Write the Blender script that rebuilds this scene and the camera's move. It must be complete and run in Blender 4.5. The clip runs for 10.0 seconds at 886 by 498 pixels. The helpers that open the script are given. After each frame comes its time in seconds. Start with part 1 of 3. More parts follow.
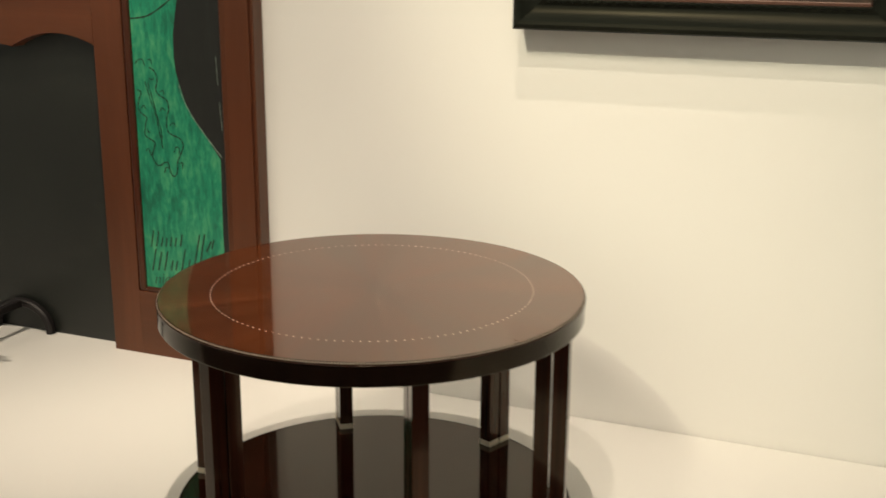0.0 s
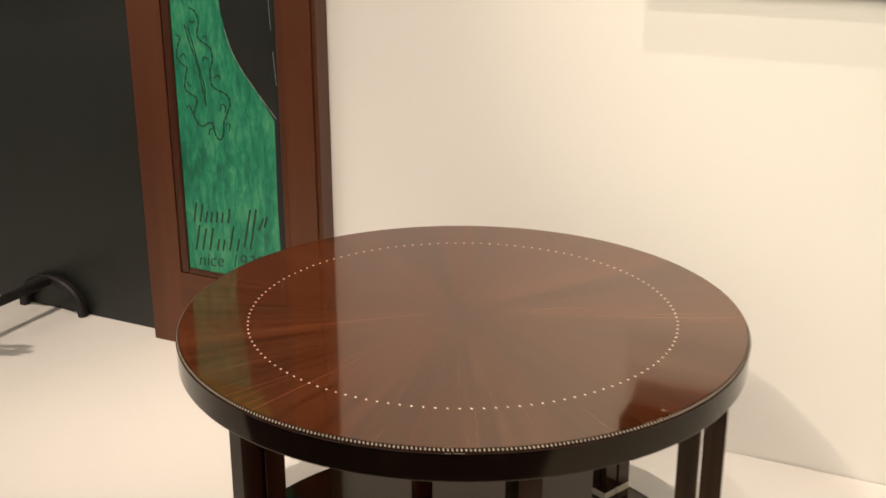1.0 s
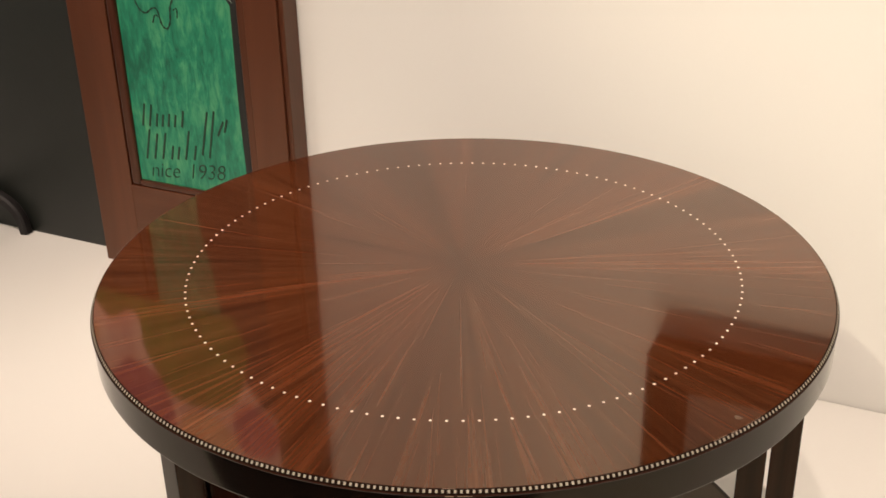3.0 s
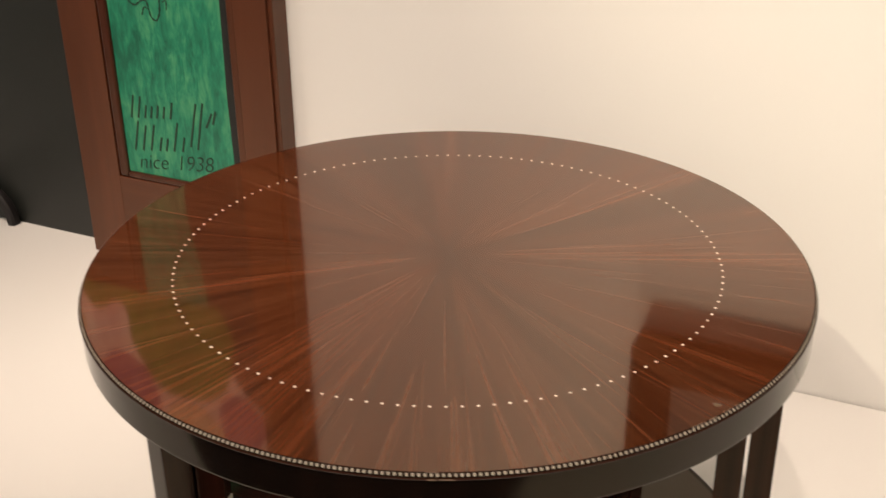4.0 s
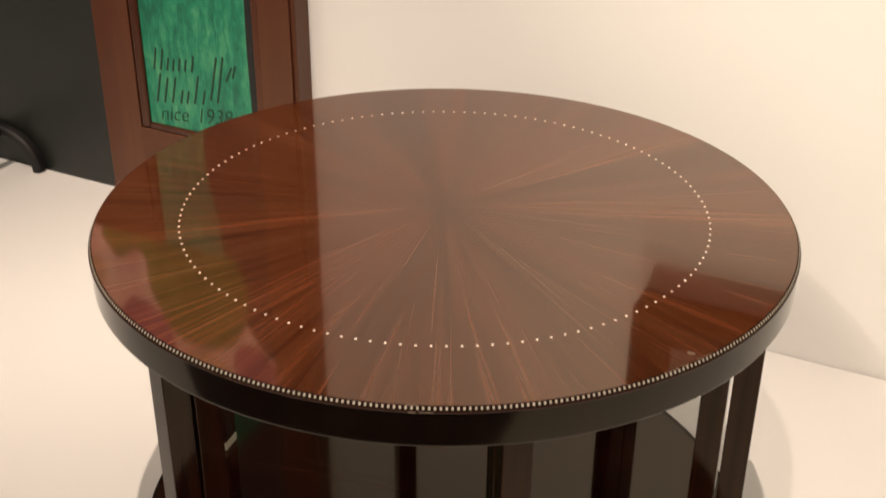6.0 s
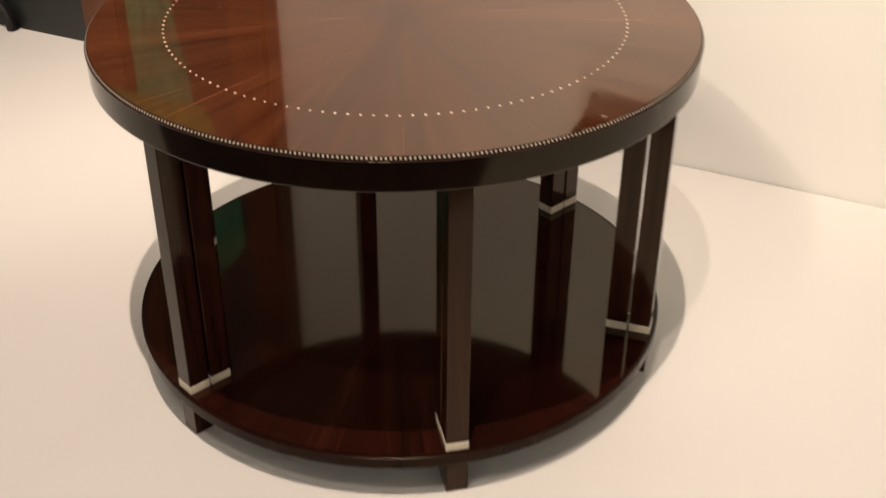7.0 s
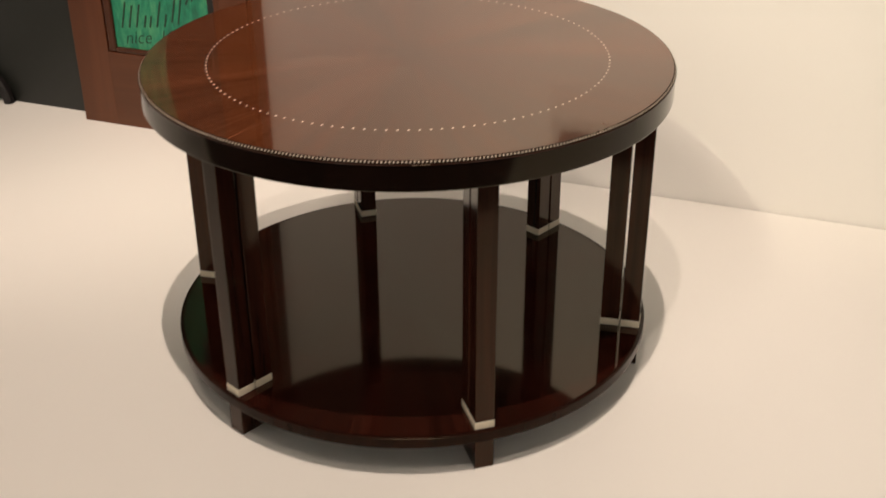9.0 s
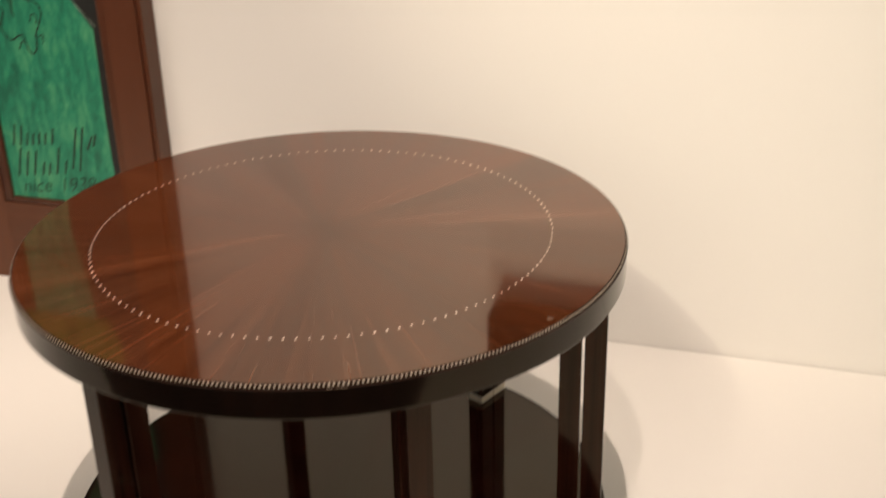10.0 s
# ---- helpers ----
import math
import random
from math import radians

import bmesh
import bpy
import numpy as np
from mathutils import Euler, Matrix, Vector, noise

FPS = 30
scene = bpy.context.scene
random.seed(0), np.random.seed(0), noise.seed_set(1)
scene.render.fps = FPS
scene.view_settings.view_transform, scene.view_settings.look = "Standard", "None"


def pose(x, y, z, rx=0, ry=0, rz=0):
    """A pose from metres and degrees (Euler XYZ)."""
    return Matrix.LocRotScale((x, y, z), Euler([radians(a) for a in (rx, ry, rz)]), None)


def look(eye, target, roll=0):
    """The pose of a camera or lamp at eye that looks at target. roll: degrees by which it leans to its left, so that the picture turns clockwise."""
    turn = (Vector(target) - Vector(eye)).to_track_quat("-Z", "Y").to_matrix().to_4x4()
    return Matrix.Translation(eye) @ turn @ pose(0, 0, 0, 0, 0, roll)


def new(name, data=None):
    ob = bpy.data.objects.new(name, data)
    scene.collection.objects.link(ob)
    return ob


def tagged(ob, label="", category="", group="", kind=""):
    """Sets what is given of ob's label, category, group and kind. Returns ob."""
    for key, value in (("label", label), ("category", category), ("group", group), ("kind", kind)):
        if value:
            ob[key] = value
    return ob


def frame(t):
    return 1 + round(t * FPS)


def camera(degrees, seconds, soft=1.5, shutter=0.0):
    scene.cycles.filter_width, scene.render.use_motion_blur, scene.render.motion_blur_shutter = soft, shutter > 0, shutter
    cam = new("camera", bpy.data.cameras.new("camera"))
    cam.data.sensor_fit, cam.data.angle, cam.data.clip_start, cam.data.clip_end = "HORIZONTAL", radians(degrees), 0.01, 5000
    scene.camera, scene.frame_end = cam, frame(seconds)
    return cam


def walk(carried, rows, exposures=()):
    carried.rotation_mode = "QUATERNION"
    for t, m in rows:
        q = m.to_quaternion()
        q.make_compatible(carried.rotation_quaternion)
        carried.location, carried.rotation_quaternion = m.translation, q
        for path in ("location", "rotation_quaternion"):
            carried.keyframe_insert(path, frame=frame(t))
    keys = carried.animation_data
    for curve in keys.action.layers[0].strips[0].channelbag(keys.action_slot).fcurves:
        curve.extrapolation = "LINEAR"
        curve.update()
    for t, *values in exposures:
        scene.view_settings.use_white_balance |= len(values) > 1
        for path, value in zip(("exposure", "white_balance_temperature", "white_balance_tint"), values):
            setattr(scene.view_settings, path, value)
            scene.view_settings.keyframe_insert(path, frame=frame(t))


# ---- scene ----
# The table stands at the origin; x runs along the back wall, y towards it; the top of the white platform is z = 0.
cam = camera(42.00, 10.0, soft=1.6, shutter=0.4)
PATH = [
    (0, (1.0082, -2.0861, 1.2714), (0.2803, -0.3001, 0.7418), 0.34),
    (0.5, (0.8349, -1.8164, 1.2681), (0.0425, -0.0710, 0.6974), 0.17),
    (1, (0.7163, -1.5346, 1.2465), (-0.1132, 0.1628, 0.5901), -0.07),
    (1.5, (0.5631, -1.3507, 1.2203), (-0.1812, 0.3536, 0.4847), -0.40),
    (2, (0.5650, -1.2255, 1.1963), (-0.1823, 0.4397, 0.3787), -0.34),
    (2.5, (0.5858, -1.1476, 1.1891), (-0.2151, 0.4673, 0.3229), -1.27),
    (2.7, (0.5639, -1.1454, 1.1925), (-0.2320, 0.4660, 0.3151), -1.40),
    (3.8, (0.5110, -1.1775, 1.1989), (-0.2421, 0.4518, 0.3168), -0.58),
    (4, (0.5430, -1.1657, 1.1952), (-0.2210, 0.4574, 0.3110), -0.62),
    (4.5, (0.6331, -1.1325, 1.1848), (-0.1730, 0.4645, 0.2905), -0.37),
    (5, (0.6688, -1.1325, 1.1985), (-0.1762, 0.4486, 0.3119), -0.88),
    (5.2, (0.6455, -1.1432, 1.2012), (-0.2000, 0.4426, 0.3234), -0.79),
    (6.3, (0.6029, -1.2255, 1.1890), (-0.1680, 0.3294, 0.1950), 0.70),
    (6.5, (0.6121, -1.2545, 1.1731), (-0.1357, 0.2773, 0.1271), 0.49),
    (6.8, (0.6652, -1.3465, 1.1780), (-0.0445, 0.1743, 0.0902), 0.48),
    (7, (0.7306, -1.4340, 1.1784), (0.0329, 0.0969, 0.0969), 0.36),
    (7.5, (0.7857, -1.6361, 1.1922), (0.0968, -0.0580, 0.1748), -0.40),
    (8, (0.6841, -1.8200, 1.1798), (0.0471, -0.1938, 0.2054), -1.27),
    (8.5, (0.6522, -1.8462, 1.1853), (0.0689, -0.1934, 0.2219), -0.79),
    (9, (0.7022, -1.7240, 1.1868), (0.0885, -0.0759, 0.2345), -0.25),
    (9.5, (0.7299, -1.5856, 1.2105), (0.0731, 0.0701, 0.3009), -1.05),
    (9.8, (0.6727, -1.4945, 1.2155), (0.0713, 0.2032, 0.3458), -1.48),
    (10, (0.6355, -1.4390, 1.2353), (0.0905, 0.2935, 0.3976), -1.36),
]
walk(cam, [(t, look(eye, target, roll)) for t, eye, target, roll in PATH],
     [(0.0, -0.04, 6500, 3.0), (0.5, -0.01, 6500, 7.0), (1.0, 0.04, 6500, 10.0), (1.5, 0.01, 6500, 11.0), (2.0, 0.04, 6500, 12.0), (5.0, 0.07, 6500, 13.0), (6.5, 0.12, 6500, 13.0), (7.0, 0.06, 6500, 13.0), (7.5, -0.04, 6500, 12.0), (8.0, -0.11, 6500, 12.0), (9.0, -0.08, 6500, 12.0), (10.0, -0.01, 6500, 13.0)])

# ---- light: ceiling spots aimed at the platform and its wall, plus added unseen fill spots ----
scene.view_settings.exposure = 0.0
world = bpy.data.worlds.new("gallery_air")
scene.world = world
world.use_nodes = True
world.node_tree.nodes["Background"].inputs[0].default_value = (1.0, 0.9, 0.78, 1)
world.node_tree.nodes["Background"].inputs[1].default_value = 0.02
WARM, COOL, YELLOW = (1.0, 0.83, 0.68), (0.99, 0.97, 0.89), (1.0, 0.90, 0.66)


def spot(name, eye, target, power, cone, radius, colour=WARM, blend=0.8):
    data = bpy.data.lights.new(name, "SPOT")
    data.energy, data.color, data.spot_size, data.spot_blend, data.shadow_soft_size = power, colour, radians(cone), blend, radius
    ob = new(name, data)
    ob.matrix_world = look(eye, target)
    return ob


spot("spot_picture", (-0.878, -4.408, 5.0), (0.70, 0.75, 1.25), 790, 21, 0.04, YELLOW)
spot("spot_table", (0.428, -1.105, 5.0), (0.06, -0.48, 0.0), 680, 45, 0.022, WARM, 1.0)
spot("spot_wall", (0.412, -2.509, 5.0), (0.50, 0.75, 0.95), 290, 44, 0.04)
# unseen lamp added to brighten the painted field above the lintel
spot("spot_mantel", (-1.7, -1.9, 4.6), (-1.4, 0.75, 2.0), 580, 23, 0.06, WARM, 0.5)
spot("spot_hearth", (-1.68, -0.95, 5.0), (-1.55, 0.52, 0.0), 560, 28, 0.12, WARM, 0.9)
# soft unseen lamps added to brighten the back wall
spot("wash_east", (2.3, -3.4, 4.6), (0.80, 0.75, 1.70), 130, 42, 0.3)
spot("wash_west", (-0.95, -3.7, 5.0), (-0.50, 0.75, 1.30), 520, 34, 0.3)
# unseen lamps added so the gallery walls bounce fill light
spot("spot_gallery_east", (1.8, -3.6, 4.6), (3.6, -2.5, 1.8), 400, 95, 0.1, COOL)
spot("spot_gallery_west", (-2.2, -3.6, 4.6), (-4.2, -2.8, 1.8), 400, 95, 0.1, COOL)
spot("spot_gallery_south", (-0.2, -4.2, 4.6), (-0.2, -6.0, 1.8), 430, 95, 0.1, COOL)


# ---- materials ----


class Nodes:
    """A node material with a Principled shader, built up step by step."""

    def __init__(self, name, rough=0.5, metal=0.0, coat=0.0, coat_rough=0.05, ior=1.5):
        self.mat = bpy.data.materials.new(name)
        self.mat.use_nodes = True
        self.tree = self.mat.node_tree
        self.bsdf = self.tree.nodes["Principled BSDF"]
        self.set(self.bsdf, "Roughness", rough)
        self.set(self.bsdf, "Metallic", metal)
        self.set(self.bsdf, "Coat Weight", coat)
        self.set(self.bsdf, "Coat Roughness", coat_rough)
        self.set(self.bsdf, "IOR", ior)

    def set(self, node, socket, value):
        if isinstance(value, bpy.types.NodeSocket):
            self.tree.links.new(value, node.inputs[socket])
        else:
            node.inputs[socket].default_value = value

    def add(self, kind, out=0, **sockets):
        node = self.tree.nodes.new(kind)
        for key, value in sockets.items():
            self.set(node, key.replace("_", " "), value)
        return node.outputs[out]

    def coords(self):
        return self.add("ShaderNodeTexCoord", "Object")

    def mapped(self, vector, scale=(1, 1, 1), turn=(0, 0, 0)):
        return self.add("ShaderNodeMapping", Vector=vector, Scale=scale, Rotation=turn)

    def math(self, op, a, b=0.0):
        node = self.tree.nodes.new("ShaderNodeMath")
        node.operation = op
        self.set(node, 0, a)
        self.set(node, 1, b)
        return node.outputs[0]

    def split(self, vector):
        node = self.tree.nodes.new("ShaderNodeSeparateXYZ")
        self.set(node, 0, vector)
        return node.outputs

    def join(self, x, y, z):
        return self.add("ShaderNodeCombineXYZ", X=x, Y=y, Z=z)

    def noise(self, vector, scale, detail=4.0, rough=0.55, distort=0.0):
        return self.add("ShaderNodeTexNoise", 0, Vector=vector, Scale=scale, Detail=detail, Roughness=rough, Distortion=distort)

    def random(self):
        return self.add("ShaderNodeObjectInfo", "Random")

    def ramp(self, fac, *stops):
        node = self.tree.nodes.new("ShaderNodeValToRGB")
        self.set(node, 0, fac)
        els = node.color_ramp.elements
        for n, (at, colour) in enumerate(stops):
            el = els[n] if n < 2 else els.new(at)
            el.position, el.color = at, (*colour, 1)
        return node.outputs[0]

    def mix(self, fac, a, b, mode="MIX"):
        node = self.tree.nodes.new("ShaderNodeMix")
        node.data_type, node.blend_type = "RGBA", mode
        self.set(node, 0, fac)
        self.set(node, 6, a if isinstance(a, bpy.types.NodeSocket) else (*a, 1))
        self.set(node, 7, b if isinstance(b, bpy.types.NodeSocket) else (*b, 1))
        return node.outputs[2]

    def colour(self, value):
        self.set(self.bsdf, "Base Color", value if isinstance(value, bpy.types.NodeSocket) else (*value, 1))
        return self

    def rough(self, value):
        self.set(self.bsdf, "Roughness", value)
        return self

    def bump(self, height, strength, distance=0.002):
        self.set(self.bsdf, "Normal", self.add("ShaderNodeBump", Height=height, Strength=strength, Distance=distance))
        return self


VARNISH = (1.0, 0.88, 0.62, 1.0)


def painted_wall(name, base, dirt, rough):
    n = Nodes(name, rough)
    co = n.coords()
    big = n.noise(co, 1.3, 3)
    fine = n.noise(co, 180, 3)
    n.colour(n.mix(n.math("MULTIPLY", big, 0.5), base, dirt))
    n.rough(n.math("ADD", n.math("MULTIPLY", n.noise(co, 6), 0.12), rough - 0.06))
    return n.bump(fine, 0.12, 0.001).mat


def radial_veneer(name, dark, mid, light, rough, ior=1.5, tint=VARNISH, streak=0.5):
    """Veneer laid in wedges: broad tone by angle, fine straight streaks along each wedge."""
    n = Nodes(name, rough, ior=ior)
    n.set(n.bsdf, "Specular Tint", tint)
    co = n.coords()
    xyz = n.split(co)
    angle = n.math("ARCTAN2", xyz[1], xyz[0])
    far = n.math("SQRT", n.math("ADD", n.math("POWER", xyz[0], 2.0), n.math("POWER", xyz[1], 2.0)))
    shift = n.math("MULTIPLY", n.random(), 37.0)
    # the grain drifts between converging and parallel
    across = n.math("ADD", n.math("MULTIPLY", xyz[1], 0.55), n.math("MULTIPLY", angle, 0.13))
    broad = n.noise(n.join(n.math("MULTIPLY", angle, 16.0), n.math("MULTIPLY", far, 1.6), shift), 1.0, 3, 0.6, 0.2)
    fine = n.noise(n.join(n.math("MULTIPLY", across, 150.0), n.math("MULTIPLY", far, 2.6), shift), 1.0, 5, 0.7, 0.15)
    hair = n.noise(n.join(n.math("MULTIPLY", across, 620.0), n.math("MULTIPLY", far, 7.0), shift), 1.0, 3, 0.6, 0.1)
    pores = n.noise(n.join(n.math("MULTIPLY", across, 1500.0), n.math("MULTIPLY", far, 60.0), shift), 1.0, 2)
    grain = n.math("ADD", n.math("MULTIPLY", broad, 0.34), n.math("ADD", n.math("MULTIPLY", fine, 0.42), n.math("MULTIPLY", hair, 0.24)))
    tone = n.ramp(grain, (0.37, dark), (0.5, mid), (0.66, light))
    pale = (light[0] * 1.6, light[1] * 1.85, light[2] * 2.2)
    vein = n.noise(n.join(n.math("MULTIPLY", across, 300.0), n.math("MULTIPLY", far, 1.3), n.math("ADD", shift, 9.0)), 1.0, 2, 0.6, 0.1)
    tone = n.mix(n.ramp(vein, (0.64, (0, 0, 0)), (0.70, (streak, streak, streak))), tone, pale)
    black = n.noise(n.join(n.math("MULTIPLY", across, 210.0), n.math("MULTIPLY", far, 1.1), n.math("ADD", shift, 23.0)), 1.0, 2, 0.6, 0.1)
    tone = n.mix(n.ramp(black, (0.62, (0, 0, 0)), (0.72, (0.38, 0.38, 0.38))), tone, tuple(c * 0.6 for c in dark))
    tone = n.mix(n.math("MULTIPLY", n.math("GREATER_THAN", pores, 0.62), 0.3), tone, dark)
    heart = n.ramp(far, (0.0, (0.6, 0.6, 0.6)), (0.075, (0, 0, 0)))
    tone = n.mix(heart, tone, tuple(c * 0.8 for c in dark))
    wedges = n.ramp(n.random(), (0.0, (0.79, 0.79, 0.79)), (0.5, (0.99, 0.97, 0.97)), (1.0, (1.20, 1.16, 1.12)))
    n.colour(n.mix(1.0, tone, wedges, "MULTIPLY"))
    smear = n.noise(co, 9.0, 4, 0.6, 0.6)
    return n.rough(n.math("ADD", n.math("MULTIPLY", smear, 0.05), rough - 0.025)).mat


def straight_wood(name, dark, light, rough, axis=2, coat=0.0, scale=1.0, spread=(0.3, 0.7), ior=1.5):
    """Wood with its grain along one axis of the piece."""
    n = Nodes(name, rough, coat=coat, coat_rough=0.04, ior=ior)
    n.set(n.bsdf, "Specular Tint", VARNISH)
    stretch = [34.0 * scale] * 3
    stretch[axis] = 1.6 * scale
    co = n.coords()
    shift = n.math("MULTIPLY", n.random(), 21.0)
    place = n.add("ShaderNodeVectorMath", Vector=n.mapped(co, stretch))
    node = place.node
    node.operation = "ADD"
    n.set(node, 1, n.join(shift, shift, shift))
    grain = n.noise(place, 1.0, 6, 0.62, 0.6)
    cloud = n.noise(co, 2.5, 2)
    tone = n.ramp(grain, (spread[0], dark), (spread[1], light))
    n.colour(n.mix(n.math("MULTIPLY", cloud, 0.35), tone, dark))
    n.rough(n.math("ADD", n.math("MULTIPLY", cloud, 0.1), rough - 0.05))
    return n.bump(grain, 0.04, 0.001).mat


def brushed_paint(name, dark, mid, light, rough=0.45, stretch=(26, 26, 5), at=(0.36, 0.52, 0.7)):
    """Paint laid on in uneven, mostly upright strokes."""
    n = Nodes(name, rough)
    co = n.coords()
    strokes = n.noise(n.mapped(co, stretch), 1.0, 5, 0.66, 0.35)
    cloud = n.noise(co, 7.0, 3, 0.6, 0.5)
    both = n.math("ADD", n.math("MULTIPLY", strokes, 0.65), n.math("MULTIPLY", cloud, 0.35))
    n.colour(n.ramp(both, (at[0], dark), (at[1], mid), (at[2], light)))
    return n.bump(strokes, 0.15, 0.001).mat


def plain(name, colour, rough, metal=0.0, vary=0.15, size=30.0, bump=0.05, ior=1.5):
    n = Nodes(name, rough, metal, ior=ior)
    co = n.coords()
    cloud = n.noise(co, size, 4)
    n.colour(n.mix(cloud, tuple(c * (1 - vary) for c in colour), tuple(c * (1 + vary) for c in colour)))
    n.rough(n.math("ADD", n.math("MULTIPLY", n.noise(co, size * 3), 0.16), rough - 0.08))
    return n.bump(cloud, bump, 0.001).mat


WALL = painted_wall("white_wall_paint", (0.82, 0.80, 0.76), (0.78, 0.755, 0.71), 0.6)
PLATFORM = painted_wall("white_platform_paint", (0.765, 0.742, 0.705), (0.72, 0.692, 0.65), 0.42)
CEILING = painted_wall("ceiling_paint", (0.75, 0.74, 0.72), (0.70, 0.69, 0.67), 0.8)
FLOOR = plain("dark_floor", (0.03, 0.028, 0.026), 0.55, size=5)
TOP_VENEER = radial_veneer("rosewood_sunburst", (0.034, 0.0080, 0.0027), (0.076, 0.0203, 0.0066), (0.128, 0.0430, 0.0175), 0.055, 1.75, (1.0, 0.87, 0.67, 1.0), 0.42)
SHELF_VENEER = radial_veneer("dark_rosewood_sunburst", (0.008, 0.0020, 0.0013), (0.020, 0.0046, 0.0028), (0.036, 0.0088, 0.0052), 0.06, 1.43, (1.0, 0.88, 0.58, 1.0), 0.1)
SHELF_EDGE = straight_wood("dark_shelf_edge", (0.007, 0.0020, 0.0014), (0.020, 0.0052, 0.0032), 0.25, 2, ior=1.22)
EBONY = straight_wood("dark_polished_ebony", (0.012, 0.0037, 0.0025), (0.047, 0.0138, 0.0078), 0.10, 2, 0.0, ior=1.35)
SKIRT = straight_wood("black_brown_ebony_apron", (0.0035, 0.0017, 0.0012), (0.0125, 0.0046, 0.0028), 0.10, 2, 0.0, ior=1.41)
LIP = plain("worn_black_lip", (0.016, 0.0085, 0.0055), 0.4, vary=0.2, size=60, ior=1.02)
LIP_BEAD = plain("polished_brown_bead", (0.030, 0.0100, 0.0055), 0.16, vary=0.25, size=90, ior=1.33)
WORN = plain("bare_worn_edge", (0.24, 0.17, 0.11), 0.3, vary=0.4, size=300)
# paler than the veneer, so that the bump reads as a glint
GLINT_BUMP = plain("pale_lifted_varnish", (0.11, 0.070, 0.042), 0.12, vary=0.4, size=400, ior=1.5)
IVORY = plain("ivory", (0.70, 0.62, 0.48), 0.32, vary=0.08, size=60)
IVORY_DOT = plain("white_ivory", (0.76, 0.70, 0.59), 0.3, vary=0.06, size=60)
IVORY_SMALL = plain("aged_ivory", (0.43, 0.38, 0.30), 0.6, vary=0.2, size=130)
MAHOGANY = straight_wood("mahogany", (0.054, 0.0140, 0.0064), (0.124, 0.0355, 0.0158), 0.36, 2, 0.1, 0.35, (0.25, 0.75))
MAHOGANY_LEVEL = straight_wood("mahogany_level_grain", (0.054, 0.0140, 0.0064), (0.124, 0.0355, 0.0158), 0.36, 0, 0.1, 0.35, (0.25, 0.75))
# redder bead wood, darkened further to stand in for shade in the moulding
BEAD = straight_wood("red_mahogany_bead", (0.034, 0.0075, 0.0042), (0.066, 0.0155, 0.0080), 0.3, 2, 0.1, 0.5)
GREEN = brushed_paint("green_paint", (0.005, 0.112, 0.062), (0.010, 0.200, 0.108), (0.075, 0.32, 0.150), 0.42, (60, 60, 17), (0.38, 0.50, 0.66))
OLIVE = brushed_paint("olive_paint", (0.055, 0.105, 0.016), (0.088, 0.16, 0.022), (0.13, 0.22, 0.04))
PINK = brushed_paint("rose_paint", (0.58, 0.31, 0.29), (0.70, 0.45, 0.40), (0.78, 0.58, 0.50))
MAGENTA = brushed_paint("magenta_paint", (0.24, 0.055, 0.12), (0.33, 0.10, 0.16), (0.42, 0.18, 0.22))
OCHRE = brushed_paint("ochre_paint", (0.46, 0.26, 0.15), (0.60, 0.38, 0.24), (0.70, 0.50, 0.34))
BLACK_PAINT = brushed_paint("black_paint", (0.004, 0.0048, 0.004), (0.007, 0.0078, 0.0065), (0.013, 0.0145, 0.012), 0.5)
CHARCOAL = plain("charcoal_line", (0.012, 0.04, 0.022), 0.6)
PALE_LINE = plain("pale_line", (0.26, 0.30, 0.25), 0.5)
FIREBACK = plain("black_fire_panel", (0.0125, 0.0138, 0.0114), 0.42, vary=0.2, size=4, bump=0.02)
IRON = plain("wrought_iron", (0.016, 0.013, 0.013), 0.5, 0.3, 0.3, 60, 0.3)
FRAME_BLACK = straight_wood("black_stained_frame", (0.007, 0.008, 0.0065), (0.018, 0.020, 0.016), 0.32, 0, 0.0, 0.6, ior=1.15)
SLIP = plain("reddish_gilt_slip", (0.10, 0.045, 0.03), 0.4, 0.2, 0.3, 80)
CANVAS = brushed_paint("dark_canvas", (0.015, 0.010, 0.007), (0.035, 0.020, 0.012), (0.09, 0.05, 0.028), 0.5, (9, 9, 9))

# ---- mesh helpers ----


def put(name, bm, material, smooth=False):
    me = bpy.data.meshes.new(name)
    bmesh.ops.recalc_face_normals(bm, faces=bm.faces)
    bm.to_mesh(me)
    bm.free()
    me.materials.append(material)
    if smooth:
        for p in me.polygons:
            p.use_smooth = True
        me.set_sharp_from_angle(angle=radians(35))
    return new(name, me)


def part(name, bm, material, parent, label="", smooth=False):
    ob = put(name, bm, material, smooth)
    ob.parent = parent
    if label:
        ob["label"] = label
    return ob


def box(lo, hi, bevel=0.0, segments=2):
    bm = bmesh.new()
    bmesh.ops.create_cube(bm, size=1.0)
    for v in bm.verts:
        v.co = [lo[i] + (v.co[i] + 0.5) * (hi[i] - lo[i]) for i in range(3)]
    if bevel:
        bmesh.ops.bevel(bm, geom=list(bm.edges), offset=bevel, segments=segments, affect="EDGES", profile=0.5)
    return bm


def lathe(profile, steps=160, closed=True):
    """A solid of revolution round z from (radius, height) pairs; closed joins the last pair to the first."""
    bm = bmesh.new()
    rings = [[bm.verts.new((r * math.cos(a), r * math.sin(a), z)) for r, z in profile] for a in (math.tau * k / steps for k in range(steps))]
    count = len(profile) if closed else len(profile) - 1
    for k in range(steps):
        a, b = rings[k], rings[(k + 1) % steps]
        for j in range(count):
            i = (j + 1) % len(profile)
            bm.faces.new((a[j], b[j], b[i], a[i]))
    return bm


